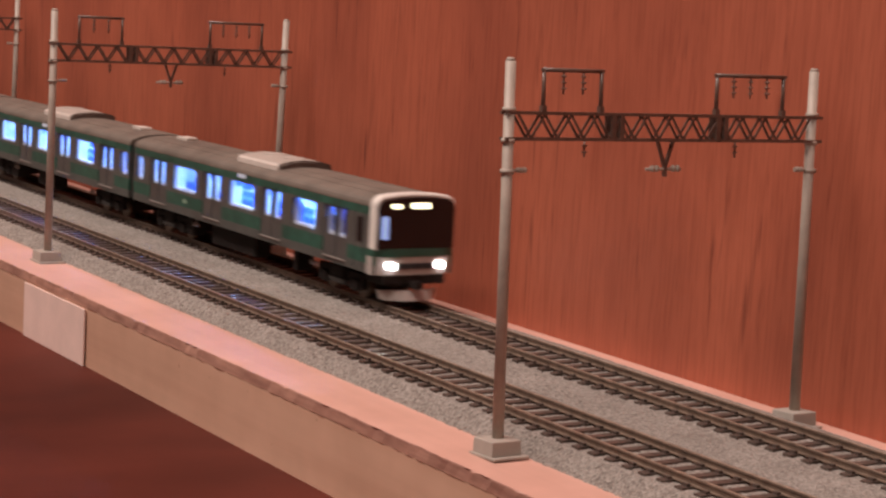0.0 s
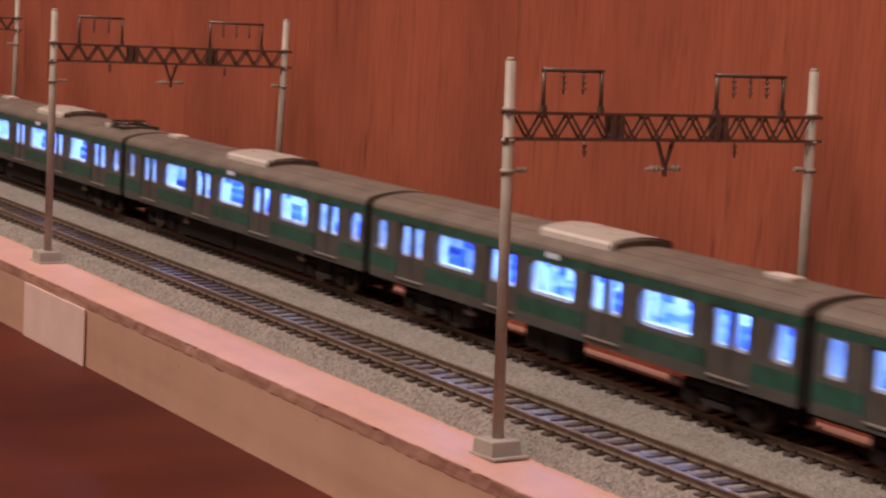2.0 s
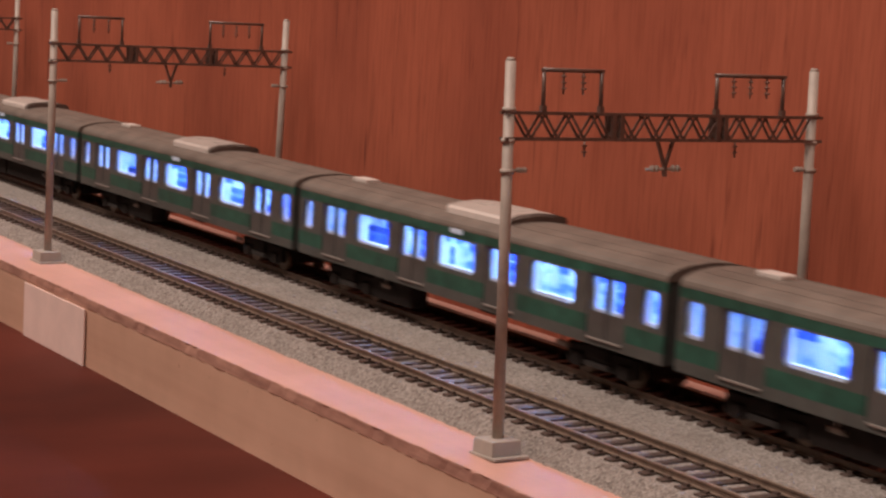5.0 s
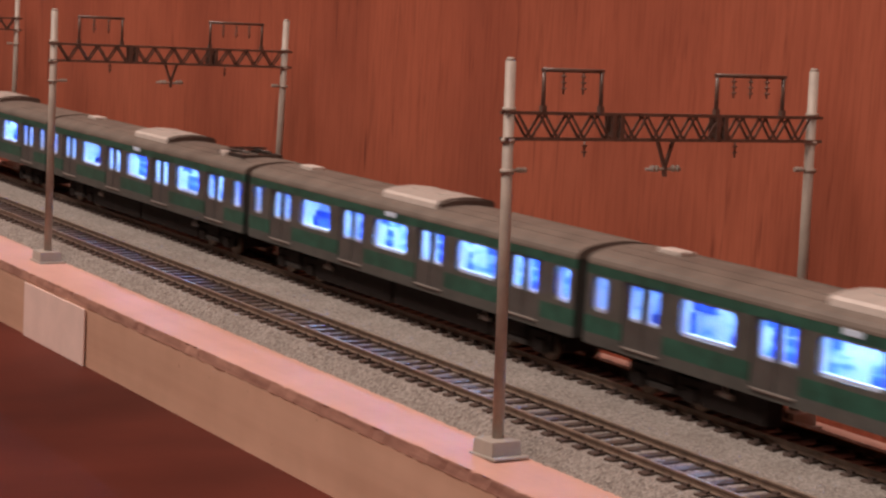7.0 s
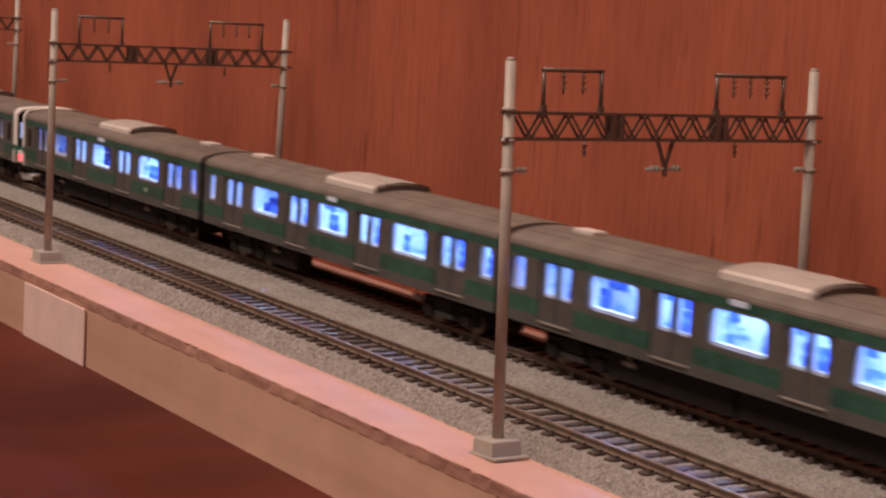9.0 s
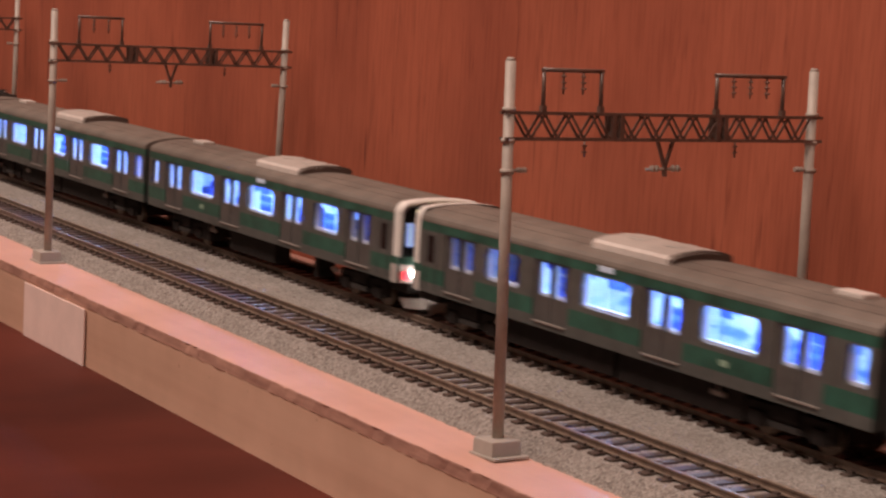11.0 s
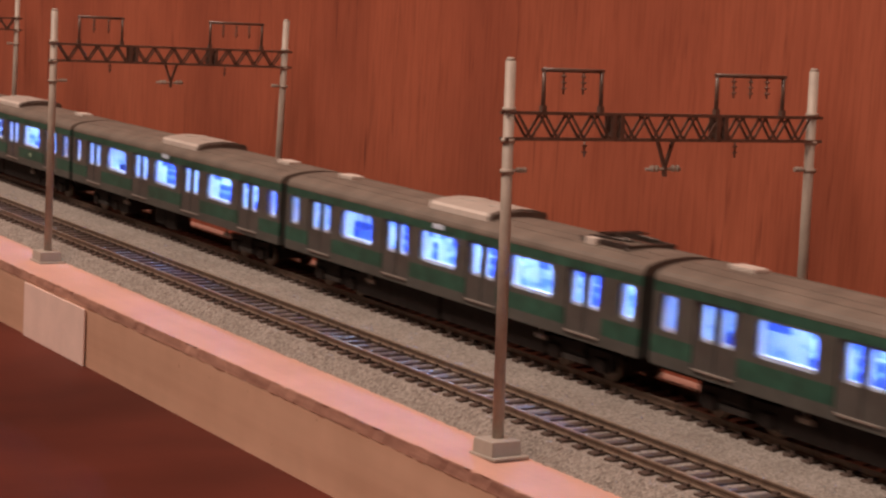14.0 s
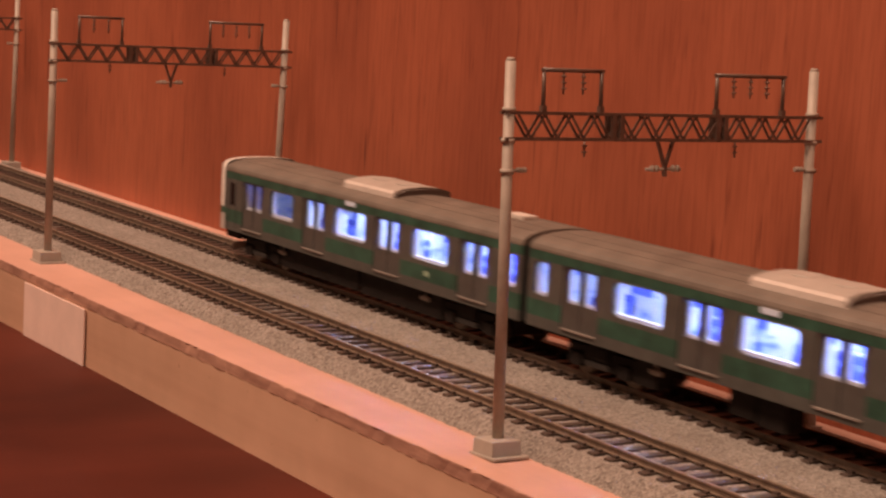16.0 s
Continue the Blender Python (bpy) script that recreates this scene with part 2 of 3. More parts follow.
def build_setting():
    bm = bmesh.new()
    box(bm, X0, X1, WALL_Y, WALL_Y + 12, -40, 1500)
    setting("wall_panel", bm, M_WALL, "red-brown lauan plywood wall panel with upright grain", "wall")

    def slab(z0, z1, inset, back, rough=0.0):
        """A board along the shelf; rough: how ragged its front edge is."""
        rng = random.Random(9)
        b = bmesh.new()
        xs = [X0] + [-440 + 1.7 * i for i in range(301)] + [X1]
        ys = [front_y(x) + inset for x in xs]
        lower = [b.verts.new((x, y + rough * rng.gauss(0, 0.6), z0)) for x, y in zip(xs, ys)]
        upper = [b.verts.new((x, y + rough * rng.gauss(0, 1), z1)) for x, y in zip(xs, ys)]
        lower += [b.verts.new((x, back, z0)) for x in (X1, X0)]
        upper += [b.verts.new((x, back, z1)) for x in (X1, X0)]
        b.faces.new(lower[::-1])
        b.faces.new(upper)
        n = len(lower)
        for i in range(n):
            f = b.faces.new((lower[i], lower[(i + 1) % n], upper[(i + 1) % n], upper[i]))
            if i < len(xs) - 1:
                f.material_index = 1
        return b

    deck = slab(-6.7, ZB, 0.0, WALL_Y - 0.05, 0.075)
    bmesh.ops.bevel(deck, geom=[e for e in deck.edges if all(v.co.z > -5 and v.co.y < 0 for v in e.verts)],
                    offset=0.22, segments=1, affect="EDGES")
    tagged(part("shelf_deck", deck, [M_DECK, M_EDGE]), "pale plywood shelf top with a rough cut front edge", "shelf", kind="structure")
    face = slab(TABLE_Z, -6.73, 0.08, WALL_Y - 0.1)
    tagged(part("shelf_fascia", face, [M_FACE, M_FACE]), "pale wooden board under the shelf top", "shelf", kind="structure")

    bm = bmesh.new()
    box(bm, -2600, 2600, -2600, WALL_Y, TABLE_Z - 30, TABLE_Z)
    setting("tabletop", bm, M_TABLE, "dark reddish-brown tabletop below the shelf", "table")

    # the room behind and above the camera
    bm = bmesh.new()
    box(bm, -2700, 2700, -2700, -2600, -700, 1600)
    setting("wall_south", bm, M_ROOM, "plain plaster room wall", "wall")
    bm = bmesh.new()
    box(bm, -2700, -2600, -2600, WALL_Y + 12, -700, 1600)
    setting("wall_west", bm, M_ROOM, "plain plaster room wall", "wall")
    bm = bmesh.new()
    box(bm, 2600, 2700, -2600, WALL_Y + 12, -700, 1600)
    setting("wall_east", bm, M_ROOM, "plain plaster room wall", "wall")
    bm = bmesh.new()
    box(bm, -2700, 2700, -2700, WALL_Y + 112, 1600, 1700)
    setting("ceiling", bm, M_ROOM, "plain plaster ceiling", "ceiling")


def build_plate():
    m = pose(-166 * MM, (front_y(-166) + 0.06) * MM, 0, 0, 0, math.degrees(math.atan(SLANT)))
    bm = bmesh.new()
    bevelled(bm, -18.9, 18.8, -0.75, -0.32, TABLE_Z, -6.95, 0.12)
    ob = part("white_plate", bm, M_WHITE_PLATE)
    ob.matrix_basis = m
    tagged(ob, "off-white square card fixed on the wooden fascia", "card")


# ---------------------------------------------------------------- ballast
BED_F, BED_B = -11.4, 48.4


def bed_height(x, y):
    """The ballast's height before its grain."""
    top = -1.72
    if y < -8.2:
        top -= (-8.2 - y) / (-8.2 - BED_F) * 2.9
    if y > 38.5:
        top -= min(1.0, (y - 38.5) / 6.0) * 1.2 + max(0, (y - 44.5) / 4.0) * 1.6
    if 10 < y < 19:
        top += 0.15 * math.sin((y - 10) / 9 * math.pi)
    return top


def build_ballast():
    rng = np.random.default_rng(3)
    x = np.arange(-440, 75, 0.36)
    y = np.arange(BED_F, BED_B + 0.01, 0.34)
    nx, ny = len(x), len(y)
    base = np.array([bed_height(0, v) for v in y])
    gx, gy = np.meshgrid(x, y, indexing="ij")
    gx += rng.uniform(-0.13, 0.13, gx.shape)
    jy = rng.uniform(-0.12, 0.12, gy.shape)
    jy[:, 0] = rng.uniform(-0.5, 0.35, nx)
    jy[:, -1] = rng.uniform(-0.3, 0.3, nx)
    gy += jy
    coarse = np.kron(rng.uniform(-1, 1, (nx // 3 + 1, ny // 3 + 1)), np.ones((3, 3)))[:nx, :ny]
    gz = base[None, :] + rng.uniform(-0.1, 0.1, gx.shape) + 0.05 * coarse
    gz += 0.12 * np.sin(gx / 17.0 + gy / 5.0) * np.sin(gx / 29.0)
    co = np.stack([gx, gy, gz], -1).reshape(-1, 3) * MM
    i = np.arange(nx * ny).reshape(nx, ny)
    q = np.stack([i[:-1, :-1], i[1:, :-1], i[1:, 1:], i[:-1, 1:]], -1).reshape(-1, 4)
    data = bpy.data.meshes.new("ballast")
    data.from_pydata(co.tolist(), [], q.tolist())
    data.materials.append(M_BALLAST)
    tagged(new("ballast", data), "grey granular ballast bed under both tracks", "ballast", kind="stuff")
    # the bed beyond
    bm = bmesh.new()
    for a, b in ((X0, -439.5), (74.5, X1)):
        ys = [BED_F, -8.2, 10, 19, 38.5, 44.5, BED_B]
        rows = [[bm.verts.new((v, w, bed_height(v, w))) for w in ys] for v in (a, b)]
        for k in range(len(ys) - 1):
            bm.faces.new((rows[0][k], rows[1][k], rows[1][k + 1], rows[0][k + 1]))
    tagged(part("ballast", bm, M_BALLAST), "grey granular ballast bed running on out of sight", "ballast", kind="stuff")


# ---------------------------------------------------------------- tracks
PITCH_S = 4.16
RAIL_OUT = [(-0.5, -1.3), (0.5, -1.3), (0.5, -1.12), (0.16, -1.0), (0.16, -0.45), (0.3, -0.35), (0.3, -0.04), (0.25, 0),
            (-0.25, 0), (-0.3, -0.04), (-0.3, -0.35), (-0.16, -0.45), (-0.16, -1.0), (-0.5, -1.12)]
GAUGE = 9.5


def sleeper_mesh(bm, x):
    w, h = 0.86, 7.2
    lo = [bm.verts.new((x + sx * (w + 0.12), sy * (h + 0.1), -2.5)) for sx, sy in ((-1, -1), (1, -1), (1, 1), (-1, 1))]
    hi = [bm.verts.new((x + sx * w, sy * h, -1.3)) for sx, sy in ((-1, -1), (1, -1), (1, 1), (-1, 1))]
    bm.faces.new(hi)
    for k in range(4):
        bm.faces.new((lo[k], lo[(k + 1) % 4], hi[(k + 1) % 4], hi[k]))
    for rail in (-GAUGE / 2, GAUGE / 2):
        for s in (-1, 1):
            box(bm, x - 0.5, x + 0.5, rail + s * 0.98 - 0.32, rail + s * 0.98 + 0.32, -1.35, -0.9)


def build_track(y, shift, label):
    track = thing("railway_track", label, "track", "pair of tracks")
    track.location = (0, y * MM, 0)
    for s in (-1, 1):
        bm = bmesh.new()
        prism(bm, [(a + s * GAUGE / 2, b) for a, b in RAIL_OUT], X0 + 5, X1 - 5)
        for f in bm.faces:
            if min(v.co.z for v in f.verts) > -0.1:
                f.material_index = 1
        part("rail", bm, [M_RAIL, M_RAIL_HEAD], track, "brown weathered steel rail")
    rng = random.Random(int(y) + 5)
    bm = bmesh.new()
    sleeper_mesh(bm, 0)
    first = None
    far = bmesh.new()
    n0, n1 = int((X0 + 10) / PITCH_S), int((X1 - 10) / PITCH_S)
    for k in range(n0, n1):
        x = k * PITCH_S + shift
        if -440 < x < 70:
            m = pose(x * MM, 0, rng.uniform(-0.06, 0.06) * MM, 0, 0, rng.uniform(-0.8, 0.8))
            if first is None:
                first = part("sleeper", bm, M_SLEEPER, track)
                first.matrix_basis = m
            else:
                again(first, track, m)
        else:
            box(far, x - 0.92, x + 0.92, -7.3, 7.3, -2.4, -1.3)
    tagged(part("sleeper_row", far, M_SLEEPER, track, "sleepers running on out of sight"), kind="stuff")
    return track


# ---------------------------------------------------------------- catenary gantries
PF, PB = -14.9, 47.6              # the two poles
BT, BB = 49.0, 44.4               # the truss, top and bottom


def insulator(parent, y, z, length):
    bm = bmesh.new()
    rod(bm, (0, y, z), (0, y, z - length), 0.18, sides=8)
    n = max(2, int(length / 0.95))
    for i in range(n):
        c = z - 0.7 - i * 0.95
        rod(bm, (0, y, c), (0, y, c - 0.3), 0.6, 0.36, sides=10)
    return part("insulator", bm, M_INSULATOR, parent, "brown stacked insulator")


def build_gantry():
    g = thing("catenary_gantry", "grey twin-pole catenary gantry with dark brown lattice truss", "catenary gantry", "catenary gantries over the tracks")
    for y in (PF, PB):
        bm = bmesh.new()
        foot_y = y if y < 10 else y - 0.7
        rod(bm, (0, foot_y, -2.4), (0, y, 56.6), 0.94, 0.84, 16)
        rod(bm, (0, y, 56.6), (0, y, 57.1), 0.84, 0.58, 16)
        part("pole", bm, M_POLE, g)
        for z in (BT + 0.2, BB - 0.0, 39.7):
            bm = bmesh.new()
            rod(bm, (0, y, z - 0.35), (0, y, z + 0.35), 1.12, 1.12, 16)
            part("collar", bm, M_POLE, g)
        s = 1 if y < 10 else -1
        bm = bmesh.new()
        rod(bm, (0, y, 39.9), (0, y + s * 3.4, 39.9), 0.22, sides=8)
        for k in range(3):
            rod(bm, (0, y + s * (1.9 + 0.65 * k), 39.9), (0, y + s * (2.2 + 0.65 * k), 39.9), 0.5, 0.4, 8)
        part("bracket_arm", bm, M_POLE, g, "short grey bracket with insulator discs")
        bm = bmesh.new()
        b = bmesh.new()
        vs = [b.verts.new((0.3 + sx * w, foot_y - 0.3 + sy * w, z)) for z, w in ((ZB + 0.35, 2.75), (-1.75, 2.65)) for sx, sy in ((-1, -1), (1, -1), (1, 1), (-1, 1))]
        b.faces.new(vs[4:])
        b.faces.new(vs[:4][::-1])
        for k in range(4):
            b.faces.new((vs[k], vs[(k + 1) % 4], vs[4 + (k + 1) % 4], vs[4 + k]))
        bmesh.ops.bevel(b, geom=b.edges[:], offset=0.12, segments=1, affect="EDGES")
        merge(bm, b)
        foot = part("footing", bm, M_BLOCK, g, "grey square plastic footing")
        bm = bmesh.new()
        e = 1.0 if y < 10 else 0.0
        bevelled(bm, -2.9, 4.3, foot_y - 3.4, foot_y + 2.6 + 0.5 * e, ZB + 0.004, ZB + 0.42, 0.1)
        part("base_plate", bm, M_BLOCK, foot)
    # lattice truss: two chords on each side, zigzag webs between them
    x = 0.75
    for sx in (-x, x):
        for z in (BT - 0.3, BB + 0.3):
            bm = bmesh.new()
            bar(bm, (sx, PF - 1.0, z), (sx, PB + 1.6, z), 0.5, 0.5)
            part("truss_chord", bm, M_TRUSS, g)
    for z in (BT - 0.3, BB + 0.3):
        n = 12
        for k in range(n + 1):
            y = PF + (PB - PF) * k / n
            bm = bmesh.new()
            bar(bm, (-x, y, z), (x, y, z), 0.4, 0.3)
            part("truss_tie", bm, M_TRUSS, g)
    n = 24
    for sx in (-x, x):
        for k in range(n):
            a = PF + 1.2 + (PB - PF - 2.4) * k / n
            b_ = PF + 1.2 + (PB - PF - 2.4) * (k + 1) / n
            up = k % 2 == 0
            bm = bmesh.new()
            bar(bm, (sx, a, BT - 0.5 if up else BB + 0.5), (sx, b_, BB + 0.5 if up else BT - 0.5), 0.26, 0.36)
            part("truss_web", bm, M_TRUSS, g)
    for y in (PF + 20.3, PF + 41.8):
        for dy in (-0.8, 0.8):
            bm = bmesh.new()
            for sx in (-x, x):
                box(bm, sx - 0.34, sx + 0.34, y + dy - 0.4, y + dy + 0.4, BB + 0.2, BT - 0.2)
            box(bm, -x, x, y + dy - 0.2, y + dy + 0.2, BB + 0.9, BB + 1.5)
            part("truss_joint", bm, M_TRUSS, g, "dark post pair where the truss halves meet")
    # frames on top
    for y0, y1, count in ((-8.6, 2.5, 2), (26.2, 40.7, 3)):
        bm = bmesh.new()
        for y in (y0, y1):
            rod(bm, (0, y, BT - 0.2), (0, y, 55.6), 0.36, 0.33, 8)
            box(bm, -0.45, 0.45, y - 0.42, y + 0.42, BT - 0.1, BT + 0.9)
        rod(bm, (0, y0 - 0.4, 55.4), (0, y1 + 0.4, 55.4), 0.34, sides=8)
        fr = part("feeder_frame", bm, M_TRUSS, g, "dark brown feeder frame on the truss")
        for k in range(count):
            f = (k + 1) / (count + 1) if count == 3 else (0.34, 0.68)[k]
            insulator(fr, y0 + (y1 - y0) * f, 55.3, 3.6)
    for y in (-0.4, 30.6):
        insulator(g, y, BB + 0.1, 2.6)
    bm = bmesh.new()
    for s in (-1, 1):
        bar(bm, (0, 15.8 + s * 1.6, BB + 0.2), (0, 15.9, 40.2), 0.5, 0.5)
    bar(bm, (0, 15.9, 40.6), (0, 15.9, 38.8), 0.6, 0.6)
    part("hanger", bm, M_TRUSS, g)
    bm = bmesh.new()
    rod(bm, (0, 12.0, 40.0), (0, 19.2, 40.0), 0.26, sides=8)
    for s in (-1, 1):
        for k in range(2):
            c = 15.9 + s * (1.7 + 0.9 * k)
            rod(bm, (0, c - 0.2, 40.1), (0, c + 0.2, 40.1), 0.55, 0.55, 8)
    part("crossbar", bm, [M_POLE], g, "small crossbar with insulator discs")
    return g


# ---------------------------------------------------------------- the train
HALF = 65.0                       # half a car's length
PITCH_C = 133.3                   # from car to car
SIDE, SKIRT, EAVES = 9.75, 6.85, 21.1
WIN0, WIN1 = 12.8, 18.9
SILL, BAND = 8.15, 19.25           # the doors' foot and the upper green band
DOORS = (-48.9, -16.0, 16.0, 48.9)
DOOR_W = 5.6


def grid_wall(bm, xs, zs, hole, paint, y, depth, out):
    """A wall in the plane y with openings; its reveals go depth inwards. out: which way it faces."""
    xs, zs = sorted(set(xs)), sorted(set(zs))
    verts = {}

    def v(i, k, d):
        if (i, k, d) not in verts:
            verts[i, k, d] = bm.verts.new((xs[i], y - out * d * depth, zs[k]))
        return verts[i, k, d]

    nx, nz = len(xs) - 1, len(zs) - 1
    solid = [[not hole((xs[i] + xs[i + 1]) / 2, (zs[k] + zs[k + 1]) / 2) for k in range(nz)] for i in range(nx)]
    for i in range(nx):
        for k in range(nz):
            if not solid[i][k]:
                continue
            m = paint((xs[i] + xs[i + 1]) / 2, (zs[k] + zs[k + 1]) / 2)
            bm.faces.new((v(i, k, 0), v(i + 1, k, 0), v(i + 1, k + 1, 0), v(i, k + 1, 0))).material_index = m
            for di, dk, a, b in ((-1, 0, (i, k), (i, k + 1)), (1, 0, (i + 1, k), (i + 1, k + 1)), (0, -1, (i, k), (i + 1, k)), (0, 1, (i, k + 1), (i + 1, k + 1))):
                p, q = i + di, k + dk
                if not (0 <= p < nx and 0 <= q < nz) or not solid[p][q]:
                    bm.faces.new((v(*a, 0), v(*b, 0), v(*b, 1), v(*a, 1))).material_index = m


ROOF_ARC = [(-9.8, 20.95), (-9.76, 21.4), (-9.5, 22.0), (-8.85, 22.55), (-7.3, 23.15), (-5, 23.62), (-2.5, 23.9), (0, 24.0),
            (2.5, 23.9), (5, 23.62), (7.3, 23.15), (8.85, 22.55), (9.5, 22.0), (9.76, 21.4), (9.8, 20.95)]


def fillets(bm, holes, y, depth, out, n=5):
    """Round off the corners of the windows."""
    for a, b in holes:
        r = 1.2 if b - a > 6 else 0.7
        for cx, sx in ((a, 1), (b, -1)):
            for cz, sz in ((WIN0, 1), (WIN1, -1)):
                arc = [(cx + sx * r * (1 - math.sin(t)), cz + sz * r * (1 - math.cos(t))) for t in (math.pi / 2 * i / n for i in range(n + 1))]
                near = [bm.verts.new((p, y, q)) for p, q in arc]
                deep = [bm.verts.new((p, y - out * depth, q)) for p, q in arc]
                bm.faces.new(near + [bm.verts.new((cx, y, cz))])
                for i in range(n):
                    bm.faces.new((near[i], near[i + 1], deep[i + 1], deep[i]))


def build_bogie(car, x):
    bm = bmesh.new()
    box(bm, x - 10, x + 10, -3.7, 3.7, 1.9, 6.9)
    for s in (-1, 1):
        bevelled(bm, x - 10, x + 10, s * 6.4 - 0.7, s * 6.4 + 0.7, 2.0, 5.6, 0.3)
        for dx in (-7, 7):
            bevelled(bm, x + dx - 1.6, x + dx + 1.6, s * 6.9 - 0.7, s * 6.9 + 0.7, 1.6, 4.2, 0.3)
        bevelled(bm, x - 2.6, x + 2.6, s * 7.1 - 0.8, s * 7.1 + 0.8, 3.6, 6.2, 0.4)
    bogie = part("bogie", bm, M_UNDER, car, "black bogie frame")
    for dx in (-7, 7):
        bm = bmesh.new()
        rod(bm, (x + dx, -5.2, 2.6), (x + dx, 5.2, 2.6), 0.5, sides=8)
        for s in (-1, 1):
            rod(bm, (x + dx, s * 3.9, 2.6), (x + dx, s * 5.1, 2.6), 2.6, 2.6, 20)
        part("wheelset", bm, M_RAIL, bogie, "dull metal wheelset")
    for s in (-1, 1):
        bm = bmesh.new()
        bevelled(bm, x - 3.4, x + 3.4, s * 7.9 - 0.25, s * 7.9 + 0.25, 2.3, 3.3, 0.2)
        part("side_frame", bm, M_SHOE, bogie)


def build_car(cab, pantograph, label, under, vent=-48.5, lined=1, tail=False):
    car = thing("train_car", label, "model train car", "cars of the model commuter train")
    doors = DOORS[:3] + ((46.6,) if cab else DOORS[3:])
    holes = [(-6.9, 6.9), (25.6, 39.4) if not cab else (26.2, 37.6), (-39.4, -25.6), (-63.2, -58.8)]
    if not cab:
        holes.append((58.8, 63.2))
    nose = HALF if not cab else 63.6

    def is_door(x):
        return any(abs(x - d) < DOOR_W for d in doors)

    def hole(x, z):
        if is_door(x) and SILL < z < BAND:
            return True
        return WIN0 < z < WIN1 and any(a < x < b for a, b in holes)

    def paint(x, z):
        return 1 if z > BAND or (8.9 < z < 11.9 and not is_door(x)) else 0

    xs = [-HALF, nose] + [v for h in holes for v in h] + [d + s * DOOR_W for d in doors for s in (-1, 1)]
    zs = [SKIRT, SILL, 8.9, 11.9, WIN0, WIN1, BAND, EAVES]
    body = None
    for s in (-1, 1):
        bm = bmesh.new()
        grid_wall(bm, xs, zs, hole, paint, s * SIDE, 0.6, s)
        fillets(bm, holes, s * SIDE, 0.6, s)
        body = part("side_wall", bm, [M_SIDE, M_GREEN], car, "grey side with teal green stripes")
        # windows
        for a, b in holes:
            bm = bmesh.new()
            box(bm, a, b, s * (SIDE - 0.42) - 0.08, s * (SIDE - 0.42) + 0.08, WIN0, WIN1)
            w = part("window", bm, M_GLASS, body, "clear window pane lit from inside")
            w.visible_shadow = False
        for d in doors:
            bm = bmesh.new()
            panes = [(d - 4.2, d - 0.55), (d + 0.55, d + 4.2)]
            grid_wall(bm, [d - DOOR_W, d + DOOR_W, d] + [v for p in panes for v in p], [SILL, WIN0, WIN1, BAND],
                      lambda x, z: WIN0 < z < WIN1 and any(p < x < q for p, q in panes), lambda x, z: 0, s * (SIDE - 0.22), 0.4, s)
            door = part("door", bm, M_DOOR, car, "grey double sliding door")
            for a, b in panes:
                bm = bmesh.new()
                box(bm, a, b, s * (SIDE - 0.5) - 0.06, s * (SIDE - 0.5) + 0.06, WIN0, WIN1)
                w = part("pane", bm, M_GLASS, door)
                w.visible_shadow = False
            bm = bmesh.new()
            bevelled(bm, d - 4.8, d + 4.8, s * (SIDE + 0.12) - 0.2, s * (SIDE + 0.12) + 0.2, SILL - 0.32, SILL + 0.02, 0.08)
            part("door_step", bm, M_STEP, car, "pale door step")
            # dark strip laid where shade falls along the top of the door
            bm = bmesh.new()
            box(bm, d - 5.3, d + 5.3, *sorted((s * (SIDE - 0.3), s * (SIDE + 0.06))), BAND - 0.22, BAND + 0.1)
            part("door_top_shade", bm, M_GANGWAY_AND_SHADE, car, "dark strip for the shade over the door")
            bm = bmesh.new()
            box(bm, d - 0.12, d + 0.12, s * (SIDE - 0.2) - 0.06, s * (SIDE - 0.2) + 0.06, SILL, BAND - 0.1)
            part("door_seal", bm, M_GANGWAY_AND_SHADE, door)
        bm = bmesh.new()
        bevelled(bm, -2.1, 2.1, s * (SIDE + 0.02) - 0.12, s * (SIDE + 0.02) + 0.12, 19.95, 20.95, 0.1)
        part("side_sign", bm, M_SIDE_SIGN, car, "small lit destination sign")
    # roof with its long ribs
    bm = bmesh.new()
    prism(bm, ROOF_ARC, -HALF, nose, smooth=False)
    roof = part("roof", bm, M_ROOF, car, "brown-grey arched roof")
    for y in (-6.2, -3.1, 3.1, 6.2):
        z = 24.0 - 0.0155 * y * y
        bm = bmesh.new()
        box(bm, -HALF + 2, nose - 3, y - 0.12, y + 0.12, z - 0.2, z + 0.035)
        part("roof_rib", bm, M_ROOF, roof)
    # roof unit
    bm = bmesh.new()
    b = bmesh.new()
    arch = [(-7.1, 22.9), (-7.0, 24.2), (-6.5, 24.7), (-4, 25.3), (0, 25.6), (4, 25.3), (6.5, 24.7), (7.0, 24.2), (7.1, 22.9)]
    ac0, ac1 = (-8.6, 13.5) if lined > 0 else (-13.5, 8.6)
    prism(b, arch, ac0, ac1)
    bmesh.ops.recalc_face_normals(b, faces=b.faces[:])
    bmesh.ops.bevel(b, geom=[e for e in b.edges if e.verts[0].co.x == e.verts[1].co.x], offset=0.4, segments=2, affect="EDGES")
    # sides paler than the top: light from the front put into their colour
    for f in b.faces:
        if abs(f.normal.x) > 0.9:
            f.material_index = 1
        elif abs(f.normal.y) > 0.5:
            f.material_index = 2
    merge(bm, b)
    unit = part("roof_unit", bm, [M_AC, M_UNIT_END, M_VENT_AND_LIT_SIDE], car, "grey air conditioner with sides coloured as lit and dark ends")
    for dx in ((ac0 + ac1) / 2 - 5, (ac0 + ac1) / 2 + 5):
        bm = bmesh.new()
        rod(bm, (dx, 0, 25.3), (dx, 0, 25.66), 2.9, 2.7, 24)
        part("fan_cover", bm, M_AC, unit)
    bm = bmesh.new()
